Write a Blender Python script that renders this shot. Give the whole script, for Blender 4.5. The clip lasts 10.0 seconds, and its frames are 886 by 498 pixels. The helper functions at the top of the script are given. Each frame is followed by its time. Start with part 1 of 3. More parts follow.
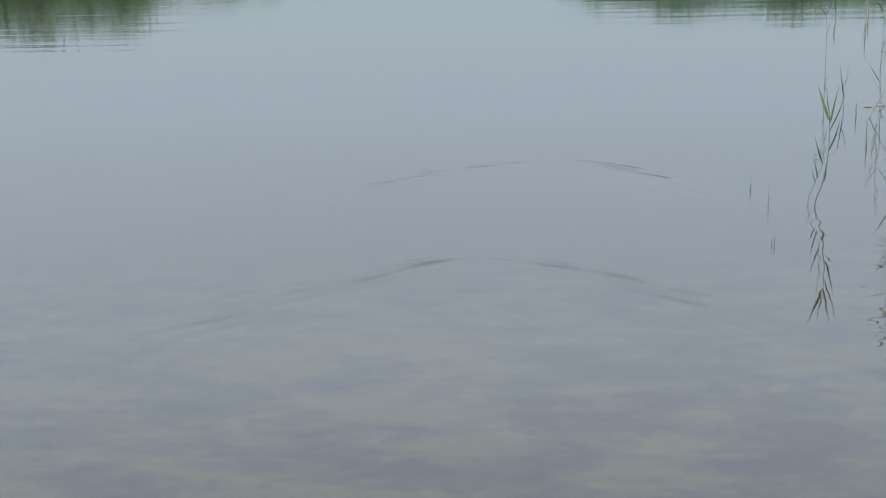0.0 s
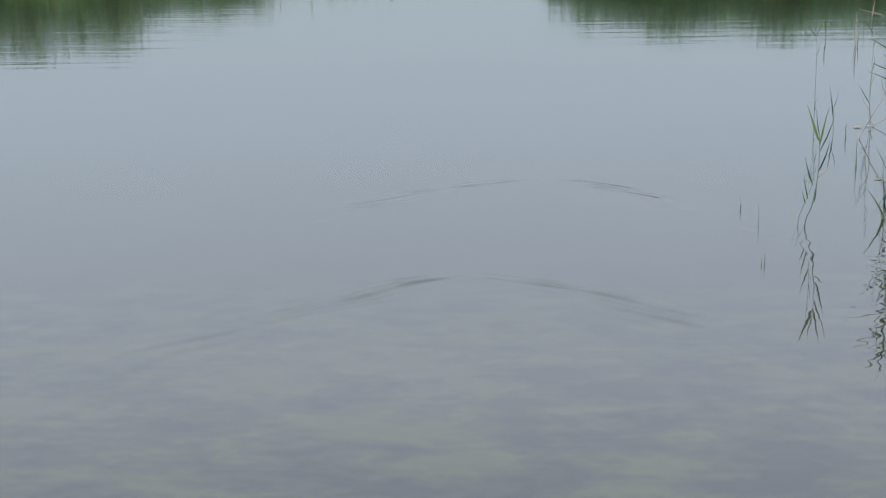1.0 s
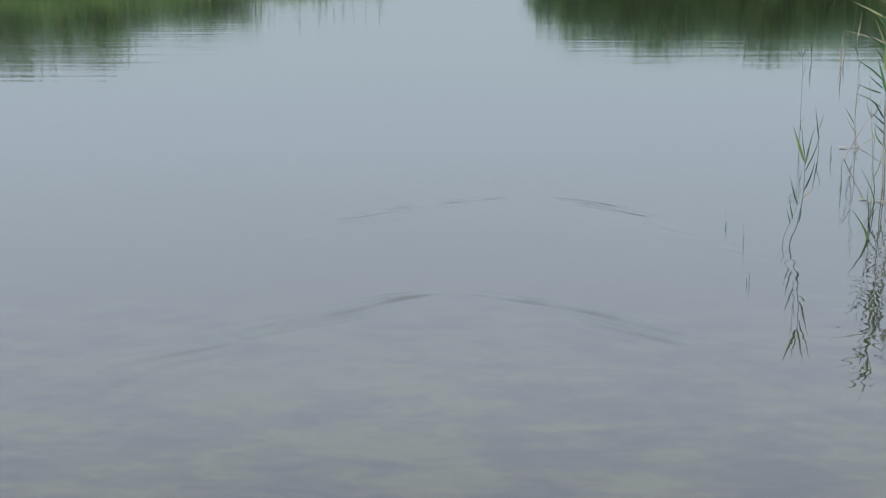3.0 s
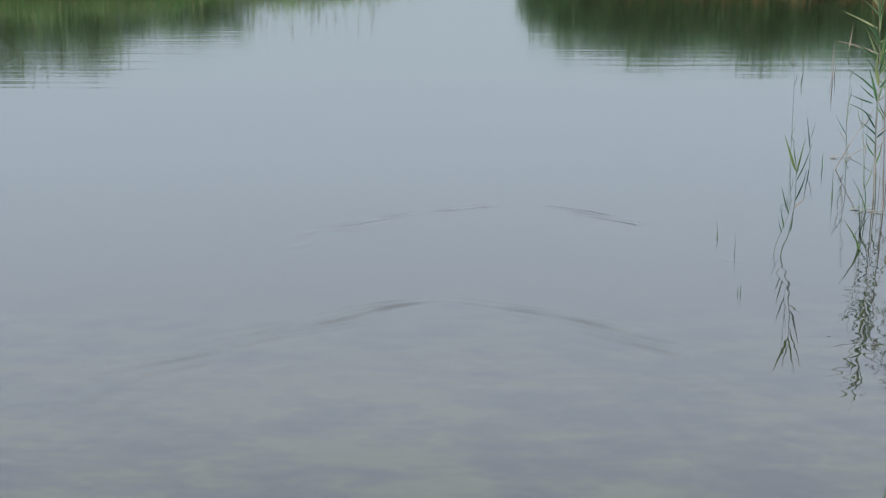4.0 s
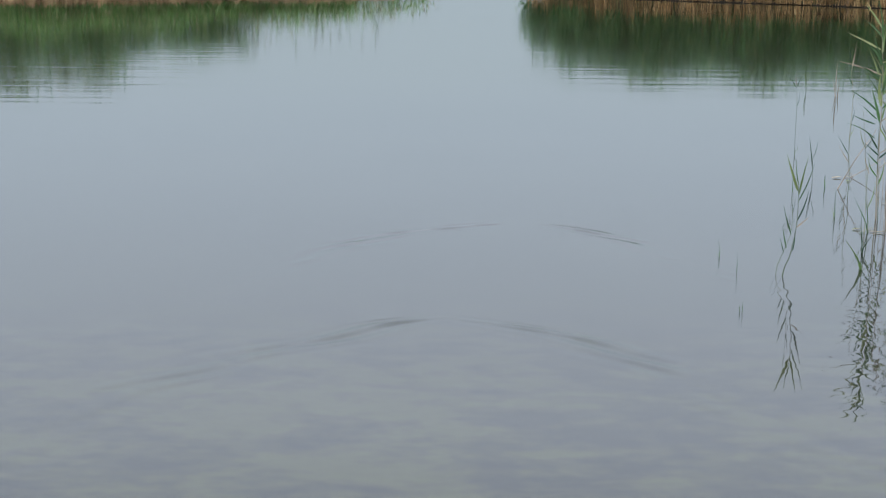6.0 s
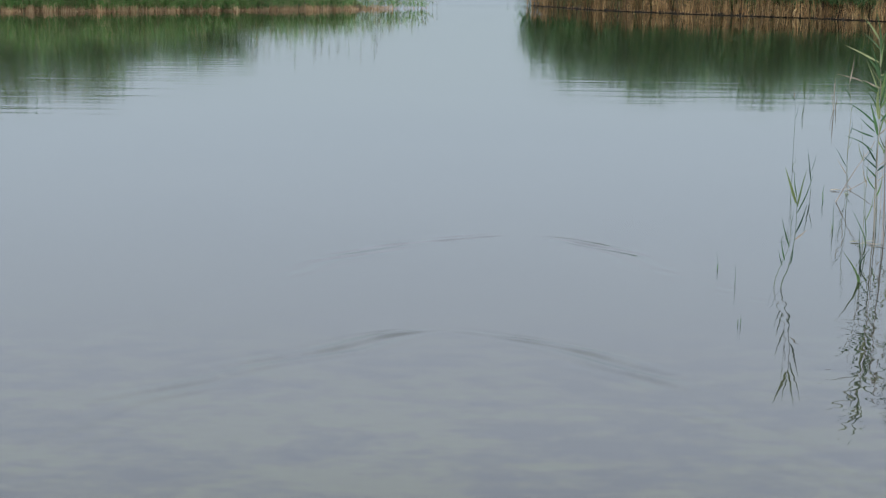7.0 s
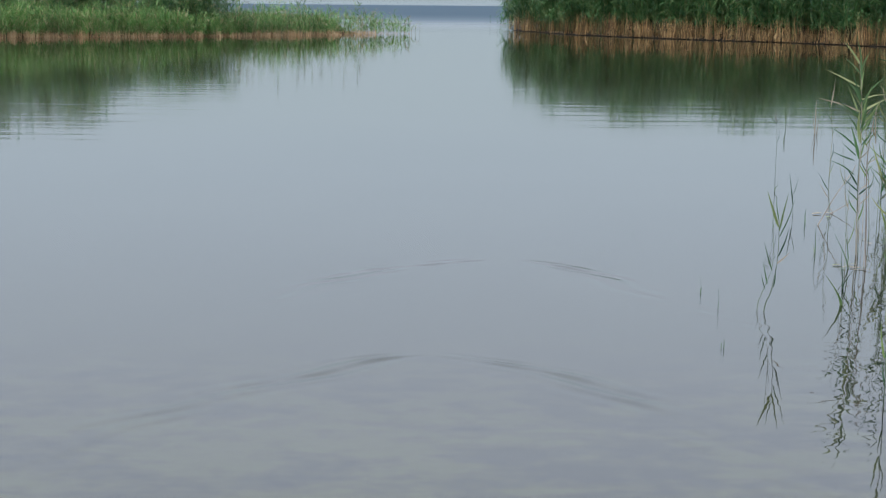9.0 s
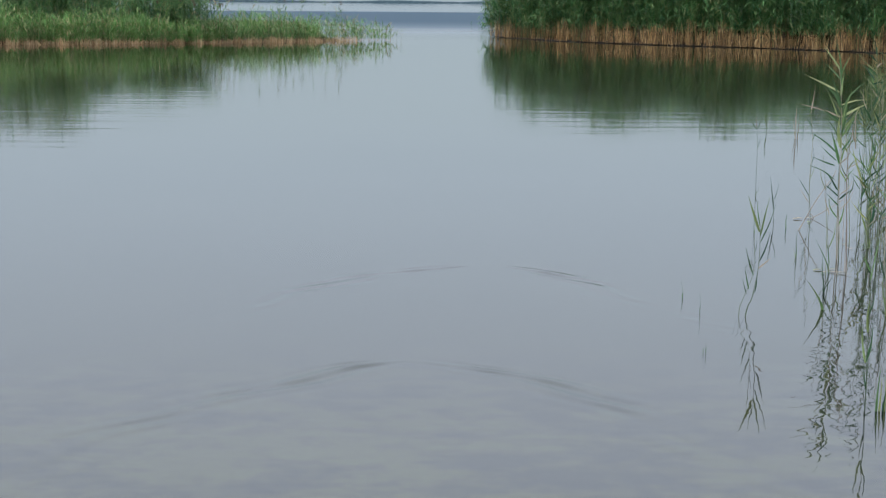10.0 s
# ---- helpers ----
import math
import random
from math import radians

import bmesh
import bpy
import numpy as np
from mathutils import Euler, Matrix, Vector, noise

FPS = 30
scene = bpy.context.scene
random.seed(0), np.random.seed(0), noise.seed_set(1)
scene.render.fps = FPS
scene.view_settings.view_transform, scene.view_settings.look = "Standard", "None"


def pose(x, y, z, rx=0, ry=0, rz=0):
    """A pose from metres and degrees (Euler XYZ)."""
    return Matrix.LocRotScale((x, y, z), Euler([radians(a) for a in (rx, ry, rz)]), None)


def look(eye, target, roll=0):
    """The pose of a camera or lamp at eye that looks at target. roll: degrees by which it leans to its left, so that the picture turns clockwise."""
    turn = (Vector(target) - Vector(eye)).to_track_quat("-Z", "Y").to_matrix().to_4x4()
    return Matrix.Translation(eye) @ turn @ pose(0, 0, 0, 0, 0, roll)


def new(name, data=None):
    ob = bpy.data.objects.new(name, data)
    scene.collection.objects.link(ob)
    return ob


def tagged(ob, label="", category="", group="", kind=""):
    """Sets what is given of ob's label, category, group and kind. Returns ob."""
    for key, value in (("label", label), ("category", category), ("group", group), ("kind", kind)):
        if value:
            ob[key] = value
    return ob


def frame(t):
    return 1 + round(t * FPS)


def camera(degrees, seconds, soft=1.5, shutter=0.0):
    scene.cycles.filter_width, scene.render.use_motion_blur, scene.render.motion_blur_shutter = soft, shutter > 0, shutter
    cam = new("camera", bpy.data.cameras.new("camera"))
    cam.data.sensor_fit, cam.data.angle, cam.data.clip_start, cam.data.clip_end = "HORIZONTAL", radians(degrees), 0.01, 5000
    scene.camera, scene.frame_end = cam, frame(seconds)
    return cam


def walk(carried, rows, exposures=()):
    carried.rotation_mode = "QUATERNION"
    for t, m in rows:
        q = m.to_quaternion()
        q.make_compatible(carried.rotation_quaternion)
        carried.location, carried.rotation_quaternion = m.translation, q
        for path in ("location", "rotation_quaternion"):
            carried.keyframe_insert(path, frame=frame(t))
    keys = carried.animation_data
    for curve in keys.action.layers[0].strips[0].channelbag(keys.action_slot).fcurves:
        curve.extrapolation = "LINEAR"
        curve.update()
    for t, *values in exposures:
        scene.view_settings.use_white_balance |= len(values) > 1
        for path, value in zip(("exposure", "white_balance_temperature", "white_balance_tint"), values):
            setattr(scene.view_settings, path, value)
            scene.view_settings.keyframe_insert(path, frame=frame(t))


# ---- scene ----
cam = camera(34.0, 10.0, soft=1.35)
EYE = 1.65
walk(cam, [
    (0.0, pose(0, 0, EYE, 76.214, 1.173, 2.399)),
    (0.5, pose(0, 0, EYE, 76.630, 1.006, 2.250)),
    (1.0, pose(0, 0, EYE, 76.953, 0.845, 2.089)),
    (1.5, pose(0, 0, EYE, 77.096, 0.688, 1.998)),
    (2.0, pose(0, 0, EYE, 77.257, 0.532, 1.916)),
    (2.5, pose(0, 0, EYE, 77.433, 0.363, 1.782)),
    (4.0, pose(0, 0, EYE, 77.924, -0.047, 1.371)),
    (4.5, pose(0, 0, EYE, 78.082, -0.205, 1.279)),
    (5.0, pose(0, 0, EYE, 78.261, -0.257, 1.305)),
    (5.5, pose(0, 0, EYE, 78.450, -0.394, 1.463)),
    (7.0, pose(0, 0, EYE, 79.075, -0.584, 1.491)),
    (7.5, pose(0, 0, EYE, 79.458, -0.726, 1.370)),
    (8.0, pose(0, 0, EYE, 79.712, -0.504, 1.233)),
    (8.5, pose(0, 0, EYE, 79.907, -0.491, 1.087)),
    (9.0, pose(0, 0, EYE, 80.052, -0.526, 0.816)),
    (9.5, pose(0, 0, EYE, 80.220, -0.544, 0.341)),
    (10.0, pose(0, 0, EYE, 80.309, -0.423, 0.079)),
])

# ---------------------------------------------------------------- light
SUN_ELEVATION, SUN_AZIMUTH = radians(58), radians(215)
world = bpy.data.worlds.new("overcast_sky")
scene.world = world
world.use_nodes = True
wn, wl = world.node_tree.nodes, world.node_tree.links
wn.clear()
sky = wn.new("ShaderNodeTexSky")
sky.sky_type = "NISHITA"
sky.sun_disc = False
sky.sun_elevation = SUN_ELEVATION
sky.sun_rotation = SUN_AZIMUTH
sky.dust_density = 3.0
sky.air_density = 1.0
veil = wn.new("ShaderNodeMix")
veil.data_type = "RGBA"
veil.inputs["Factor"].default_value = 0.85
# an overcast veil, brighter overhead than at the horizon
where = wn.new("ShaderNodeTexCoord")
parts = wn.new("ShaderNodeSeparateXYZ")
lift = wn.new("ShaderNodeFloatCurve")
rise = lift.mapping.curves[0]
rise.points[0].location, rise.points[1].location = (0.0, 0.245), (1.0, 0.9)
for height_at, bright in ((0.05, 0.31), (0.1, 0.4), (0.18, 0.55), (0.27, 0.74), (0.35, 0.88)):
    rise.points.new(height_at, bright)
lift.mapping.update()
cloud = wn.new("ShaderNodeVectorMath")
cloud.operation = "SCALE"
# cooler towards the horizon
hue = wn.new("ShaderNodeMix")
hue.data_type = "RGBA"
hue.inputs["A"].default_value = (17.1, 20.8, 23.7, 1)
hue.inputs["B"].default_value = (18.3, 20.5, 24.2, 1)
height_share = wn.new("ShaderNodeMapRange")
height_share.inputs["From Min"].default_value = 0.04
height_share.inputs["From Max"].default_value = 0.26
wl.new(parts.outputs["Z"], height_share.inputs["Value"])
wl.new(height_share.outputs["Result"], hue.inputs["Factor"])
wl.new(hue.outputs["Result"], cloud.inputs[0])
wl.new(where.outputs["Generated"], parts.inputs[0])
wl.new(parts.outputs["Z"], lift.inputs["Value"])
wl.new(lift.outputs["Value"], cloud.inputs["Scale"])
wl.new(cloud.outputs[0], veil.inputs["B"])
back = wn.new("ShaderNodeBackground")
back.inputs["Strength"].default_value = 0.1
wout = wn.new("ShaderNodeOutputWorld")
wl.new(sky.outputs["Color"], veil.inputs["A"])
wl.new(veil.outputs["Result"], back.inputs["Color"])
wl.new(back.outputs["Background"], wout.inputs["Surface"])

sun_data = bpy.data.lights.new("sun", "SUN")
sun_data.energy = 1.5
sun_data.angle = radians(14)
sun_data.color = (1.0, 0.96, 0.9)
sun = new("sun", sun_data)
sun_from = Vector((math.sin(SUN_AZIMUTH) * math.cos(SUN_ELEVATION), math.cos(SUN_AZIMUTH) * math.cos(SUN_ELEVATION), math.sin(SUN_ELEVATION)))
sun.matrix_world = look(sun_from * 50, (0, 0, 0))
scene.view_settings.exposure = 0.05


# ---------------------------------------------------------------- materials
def material(name):
    m = bpy.data.materials.new(name)
    m.use_nodes = True
    n, l = m.node_tree.nodes, m.node_tree.links
    return m, n, l, n["Principled BSDF"], n["Material Output"]


def node(n, kind, **values):
    made = n.new(kind)
    for key, value in values.items():
        made.inputs[key.replace("_", " ")].default_value = value
    return made


def calc(n, l, how, a, b=None, c=None):
    made = n.new("ShaderNodeMath")
    made.operation = how
    for i, v in enumerate((a, b, c)):
        if v is None:
            continue
        if isinstance(v, (int, float)):
            made.inputs[i].default_value = v
        else:
            l.new(v, made.inputs[i])
    return made.outputs[0]


def ramp(n, l, source, *stops):
    made = n.new("ShaderNodeValToRGB")
    e = made.color_ramp.elements
    while len(e) < len(stops):
        e.new(0.5)
    for el, (at, colour) in zip(e, stops):
        el.position, el.color = at, (*colour, 1)
    l.new(source, made.inputs[0])
    return made.outputs["Color"]


def smooth(n, l, source, lo, hi, out_lo=0.0, out_hi=1.0):
    made = n.new("ShaderNodeMapRange")
    made.interpolation_type = "SMOOTHSTEP"
    l.new(source, made.inputs["Value"])
    for key, value in (("From Min", lo), ("From Max", hi), ("To Min", out_lo), ("To Max", out_hi)):
        made.inputs[key].default_value = value
    return made.outputs["Result"]


def plant_material(name, stops, light_through=0.25, rough=0.5, grain=60.0, single=False):
    """Blade or stem: one colour a blade, streaked along it, with some light coming through."""
    m, n, l, p, out = material(name)
    geo = n.new("ShaderNodeNewGeometry")
    pick = n.new("ShaderNodeObjectInfo").outputs["Random"] if single else geo.outputs["Random Per Island"]
    tint = ramp(n, l, pick, *stops)
    pos = n.new("ShaderNodeMapping")
    pos.inputs["Scale"].default_value = (1.0, 1.0, 0.12)
    l.new(geo.outputs["Position"], pos.inputs["Vector"])
    streak = node(n, "ShaderNodeTexNoise", Scale=grain, Detail=3.0)
    l.new(pos.outputs["Vector"], streak.inputs["Vector"])
    blotch = node(n, "ShaderNodeTexNoise", Scale=3.0 if single else 0.9, Detail=3.0)
    l.new(geo.outputs["Position"], blotch.inputs["Vector"])
    amount = calc(n, l, "MULTIPLY", smooth(n, l, streak.outputs["Fac"], 0.2, 0.8, 0.78, 1.2), smooth(n, l, blotch.outputs["Fac"], 0.3, 0.7, 0.72, 1.28))
    shade = n.new("ShaderNodeVectorMath")
    shade.operation = "SCALE"
    l.new(tint, shade.inputs[0])
    l.new(amount, shade.inputs["Scale"])
    l.new(shade.outputs[0], p.inputs["Base Color"])
    p.inputs["Roughness"].default_value = rough
    p.inputs["Specular IOR Level"].default_value = 0.3
    if light_through:
        tl = n.new("ShaderNodeBsdfTranslucent")
        l.new(shade.outputs[0], tl.inputs["Color"])
        mix = node(n, "ShaderNodeMixShader", Fac=light_through)
        l.new(p.outputs[0], mix.inputs[1])
        l.new(tl.outputs[0], mix.inputs[2])
        l.new(mix.outputs[0], out.inputs["Surface"])
    return m


LEAF_DARK = plant_material("reed_leaf_dark_green", ((0.0, (0.042, 0.118, 0.050)), (0.5, (0.084, 0.202, 0.072)), (0.85, (0.158, 0.29, 0.10)), (1.0, (0.29, 0.285, 0.13))), 0.38, rough=0.5)
LEAF_LIGHT = plant_material("sedge_leaf_fresh_green", ((0.0, (0.09, 0.19, 0.05)), (0.5, (0.14, 0.275, 0.075)), (0.78, (0.20, 0.345, 0.105)), (0.86, (0.34, 0.28, 0.14)), (1.0, (0.40, 0.33, 0.19))))
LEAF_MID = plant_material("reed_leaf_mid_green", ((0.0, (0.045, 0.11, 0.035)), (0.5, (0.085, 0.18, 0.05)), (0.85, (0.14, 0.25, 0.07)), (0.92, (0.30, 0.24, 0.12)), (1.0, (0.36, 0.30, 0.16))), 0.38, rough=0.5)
LEAF_NEAR = plant_material("reed_leaf_green", ((0.0, (0.022, 0.066, 0.036)), (0.45, (0.05, 0.115, 0.045)), (0.75, (0.10, 0.19, 0.068)), (0.93, (0.18, 0.25, 0.085)), (1.0, (0.27, 0.28, 0.11))), 0.3, 0.38, grain=200.0, single=True)
LEAF_FRESH = plant_material("reed_leaf_yellow_green", ((0.0, (0.045, 0.10, 0.045)), (0.45, (0.10, 0.175, 0.07)), (0.75, (0.21, 0.28, 0.11)), (1.0, (0.36, 0.38, 0.18))), 0.3, 0.38, grain=200.0, single=True)
LEAF_OLIVE = plant_material("reed_leaf_olive", ((0.0, (0.05, 0.085, 0.032)), (0.5, (0.115, 0.15, 0.055)), (1.0, (0.24, 0.25, 0.11))), 0.3, 0.45, grain=200.0, single=True)
LEAF_DRY = plant_material("reed_leaf_dry_straw", ((0.0, (0.20, 0.155, 0.10)), (1.0, (0.38, 0.32, 0.23))), 0.2, grain=200.0, single=True)
STEM_NEAR = plant_material("reed_stem_pale", ((0.0, (0.05, 0.085, 0.042)), (0.6, (0.105, 0.14, 0.07)), (0.85, (0.17, 0.18, 0.10)), (1.0, (0.28, 0.24, 0.17))), 0.0, grain=120.0, single=True)
STEM_DEAD = plant_material("reed_stem_dead", ((0.0, (0.23, 0.185, 0.145)), (1.0, (0.40, 0.335, 0.27))), 0.0, grain=120.0, single=True)
STEM_GREEN = plant_material("reed_stem_green", ((0.0, (0.10, 0.17, 0.06)), (1.0, (0.19, 0.22, 0.10))), 0.0, grain=120.0)
# the two darkest stops colour random stems like the shade in gaps
STEM_DRY = plant_material("reed_stem_straw_gap_shade", ((0.0, (0.045, 0.032, 0.02)), (0.28, (0.09, 0.06, 0.034)), (0.5, (0.30, 0.18, 0.08)), (0.8, (0.47, 0.285, 0.12)), (1.0, (0.66, 0.47, 0.23))), 0.0, 0.6)
STEM_RUST = plant_material("sedge_stem_rust", ((0.0, (0.30, 0.175, 0.085)), (0.5, (0.46, 0.285, 0.14)), (1.0, (0.58, 0.43, 0.25))), 0.0, 0.6)
PLUME = plant_material("reed_plume_brown", ((0.0, (0.10, 0.07, 0.05)), (1.0, (0.20, 0.15, 0.10))), 0.1, 0.8)


def make_water():
    """Turbid lake water: clear gloss above, part of the light scattered back, part let through to the bed."""
    m, n, l, p, out = material("lake_water")
    geo = n.new("ShaderNodeNewGeometry")
    split = n.new("ShaderNodeSeparateXYZ")
    l.new(geo.outputs["Position"], split.inputs[0])
    y = split.outputs["Y"]
    # green-grey in the cove; far blue is reflected sky put into the base colour
    far_sky_tint = n.new("ShaderNodeMix")
    far_sky_tint.data_type = "RGBA"
    l.new(smooth(n, l, y, 55.0, 105.0), far_sky_tint.inputs["Factor"])
    far_sky_tint.inputs["B"].default_value = (0.014, 0.04, 0.062, 1)
    murk = node(n, "ShaderNodeTexNoise", Scale=0.35, Detail=4.0, Roughness=0.6)
    l.new(geo.outputs["Position"], murk.inputs["Vector"])
    # clouded over the shallows, darker where the bed drops
    cove = n.new("ShaderNodeVectorMath")
    cove.operation = "SCALE"
    l.new(ramp(n, l, murk.outputs["Fac"], (0.3, (0.027, 0.029, 0.021)), (0.7, (0.046, 0.047, 0.034))), cove.inputs[0])
    l.new(smooth(n, l, y, 8.5, 16.0, 1.0, 0.3), cove.inputs["Scale"])
    peaty = n.new("ShaderNodeMix")
    peaty.data_type = "RGBA"
    l.new(smooth(n, l, y, 12.0, 24.0), peaty.inputs["Factor"])
    l.new(cove.outputs[0], peaty.inputs["A"])
    peaty.inputs["B"].default_value = (0.0165, 0.018, 0.008, 1)
    l.new(peaty.outputs["Result"], far_sky_tint.inputs["A"])
    l.new(far_sky_tint.outputs["Result"], p.inputs["Base Color"])
    p.inputs["IOR"].default_value = 1.333
    l.new(smooth(n, l, y, 8.5, 16.0, 0.8, 0.0), p.inputs["Transmission Weight"])

    def waves(scale_x, scale_y, detail=2.0, shift=0.0):
        mp = n.new("ShaderNodeMapping")
        mp.inputs["Scale"].default_value = (scale_x, scale_y, 1)
        mp.inputs["Location"].default_value = (shift, shift * 0.7, 0)
        l.new(geo.outputs["Position"], mp.inputs["Vector"])
        t = node(n, "ShaderNodeTexNoise", Scale=1.0, Detail=detail, Roughness=0.45)
        l.new(mp.outputs["Vector"], t.inputs["Vector"])
        return t.outputs["Fac"]

    # gentle wavelets everywhere, in metres
    near = calc(n, l, "MULTIPLY", waves(3.0, 5.0, 1.0), 0.00006)
    # livelier water round the standing reeds
    around = calc(n, l, "MULTIPLY", smooth(n, l, split.outputs["X"], 0.9, 1.7), smooth(n, l, y, 12.0, 8.5))
    local = calc(n, l, "MULTIPLY", calc(n, l, "MULTIPLY", waves(8.5, 8.0, 1.0, 7.0), around), 0.0013)
    near = calc(n, l, "ADD", near, local)
    swell = calc(n, l, "MULTIPLY", waves(0.6, 1.4, 1.0, 4.0), 0.0018)
    # long parallel ripples that cross the cove
    trains = calc(n, l, "ADD", waves(0.16, 2.6, 2.0, 3.0), calc(n, l, "MULTIPLY", waves(0.35, 6.0, 1.0, 6.0), 0.3))
    zone = calc(n, l, "MULTIPLY", smooth(n, l, y, 13.0, 19.0), smooth(n, l, y, 36.0, 22.0))
    zone = calc(n, l, "MULTIPLY", zone, calc(n, l, "MAXIMUM", smooth(n, l, waves(0.12, 0.25, 1.0, 9.0), 0.35, 0.6), smooth(n, l, calc(n, l, "ABSOLUTE", calc(n, l, "SUBTRACT", split.outputs["X"], 1.0)), 2.0, 5.5, 0.0, 1.8)))
    train = calc(n, l, "MULTIPLY", calc(n, l, "MULTIPLY", trains, zone), 0.0023)
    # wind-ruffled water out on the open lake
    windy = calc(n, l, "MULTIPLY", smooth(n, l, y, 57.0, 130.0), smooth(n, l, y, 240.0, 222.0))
    fretted = calc(n, l, "MULTIPLY", smooth(n, l, y, 11.0, 20.0, 0.0, 0.05), smooth(n, l, y, 36.0, 50.0, 1.0, 0.35))
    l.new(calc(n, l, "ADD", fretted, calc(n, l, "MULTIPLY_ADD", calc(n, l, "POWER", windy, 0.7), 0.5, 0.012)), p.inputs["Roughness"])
    # specular level is cut by position, darkening reflected sky as steep facets would
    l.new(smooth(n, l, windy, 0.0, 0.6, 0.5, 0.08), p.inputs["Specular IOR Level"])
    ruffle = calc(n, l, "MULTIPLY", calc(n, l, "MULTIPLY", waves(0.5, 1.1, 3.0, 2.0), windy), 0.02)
    height = calc(n, l, "ADD", calc(n, l, "ADD", near, swell), calc(n, l, "ADD", train, ruffle))
    bump = n.new("ShaderNodeBump")
    bump.inputs["Distance"].default_value = 1.0
    l.new(height, bump.inputs["Height"])
    l.new(bump.outputs["Normal"], p.inputs["Normal"])
    return m


def make_bed():
    m, n, l, p, out = material("lake_bed_silt")
    geo = n.new("ShaderNodeNewGeometry")
    weed = node(n, "ShaderNodeTexNoise", Scale=3.2, Detail=6.0, Roughness=0.6, Distortion=0.15)
    spread = n.new("ShaderNodeMapping")
    spread.inputs["Scale"].default_value = (0.8, 1.25, 1.0)
    l.new(geo.outputs["Position"], spread.inputs["Vector"])
    l.new(spread.outputs["Vector"], weed.inputs["Vector"])
    grit = node(n, "ShaderNodeTexNoise", Scale=22.0, Detail=3.0)
    l.new(geo.outputs["Position"], grit.inputs["Vector"])
    split = n.new("ShaderNodeSeparateXYZ")
    l.new(geo.outputs["Position"], split.inputs[0])
    # more weed on one side of the cove
    growth = calc(n, l, "ADD", weed.outputs["Fac"], smooth(n, l, split.outputs["X"], 0.9, -0.5, -0.025, 0.03))
    shallow = ramp(n, l, growth, (0.38, (0.25, 0.28, 0.40)), (0.5, (0.45, 0.485, 0.47)), (0.6, (0.66, 0.72, 0.52)))
    # weed grows only in the shallows; at the shore the bed is darkened
    # farther out its colour darkens in place of light lost in deep water
    bed_dim = n.new("ShaderNodeMix")
    bed_dim.data_type = "RGBA"
    l.new(calc(n, l, "MAXIMUM", smooth(n, l, split.outputs["Y"], 6.0, 17.0), smooth(n, l, split.outputs["Y"], 3.0, 1.6, 0.0, 0.85)), bed_dim.inputs["Factor"])
    # patches even out into a dimmer tone, also for light lost with depth
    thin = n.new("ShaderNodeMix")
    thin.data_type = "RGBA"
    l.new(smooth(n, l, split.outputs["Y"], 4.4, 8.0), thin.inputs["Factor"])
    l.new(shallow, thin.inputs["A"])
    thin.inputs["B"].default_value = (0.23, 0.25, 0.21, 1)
    l.new(thin.outputs["Result"], bed_dim.inputs["A"])
    bed_dim.inputs["B"].default_value = (0.022, 0.025, 0.012, 1)
    base = bed_dim.outputs["Result"]
    fine = n.new("ShaderNodeVectorMath")
    fine.operation = "SCALE"
    # above the water line the bank is damp turf
    turf = n.new("ShaderNodeMix")
    turf.data_type = "RGBA"
    l.new(smooth(n, l, split.outputs["Z"], -0.05, 0.08), turf.inputs["Factor"])
    l.new(base, turf.inputs["A"])
    l.new(ramp(n, l, grit.outputs["Fac"], (0.35, (0.05, 0.07, 0.03)), (0.65, (0.11, 0.14, 0.05))), turf.inputs["B"])
    l.new(turf.outputs["Result"], fine.inputs[0])
    l.new(smooth(n, l, grit.outputs["Fac"], 0.3, 0.7, 0.95, 1.05), fine.inputs["Scale"])
    l.new(fine.outputs[0], p.inputs["Base Color"])
    p.inputs["Roughness"].default_value = 0.95
    return m


def make_mud():
    m, n, l, p, out = material("wet_mud")
    geo = n.new("ShaderNodeNewGeometry")
    t = node(n, "ShaderNodeTexNoise", Scale=5.0, Detail=5.0)
    l.new(geo.outputs["Position"], t.inputs["Vector"])
    l.new(ramp(n, l, t.outputs["Fac"], (0.3, (0.012, 0.01, 0.008)), (0.7, (0.035, 0.028, 0.022))), p.inputs["Base Color"])
    p.inputs["Roughness"].default_value = 0.9
    p.inputs["Specular IOR Level"].default_value = 0.05
    b = node(n, "ShaderNodeBump", Distance=0.02)
    l.new(t.outputs["Fac"], b.inputs["Height"])
    l.new(b.outputs["Normal"], p.inputs["Normal"])
    return m


def make_far():
    m, n, l, p, out = material("far_woods")
    geo = n.new("ShaderNodeNewGeometry")
    t = node(n, "ShaderNodeTexNoise", Scale=0.05, Detail=4.0)
    l.new(geo.outputs["Position"], t.inputs["Vector"])
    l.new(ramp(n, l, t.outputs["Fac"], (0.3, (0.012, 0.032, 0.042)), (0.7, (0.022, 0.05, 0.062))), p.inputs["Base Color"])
    p.inputs["Roughness"].default_value = 1.0
    return m


WATER, BED, MUD, FAR = make_water(), make_bed(), make_mud(), make_far()


# ---------------------------------------------------------------- mesh helpers
def grid_mesh(name, xs, ys, zs, mat):
    """A sheet over the grid xs by ys with heights zs[j, i]."""
    nx, ny = len(xs), len(ys)
    gx, gy = np.meshgrid(xs, ys)
    verts = np.stack([gx, gy, zs], -1).reshape(-1, 3)
    i, j = np.meshgrid(np.arange(nx - 1), np.arange(ny - 1))
    a = (j * nx + i).ravel()
    faces = np.stack([a, a + 1, a + nx + 1, a + nx], -1)
    return quick_mesh(name, verts, faces, [mat])


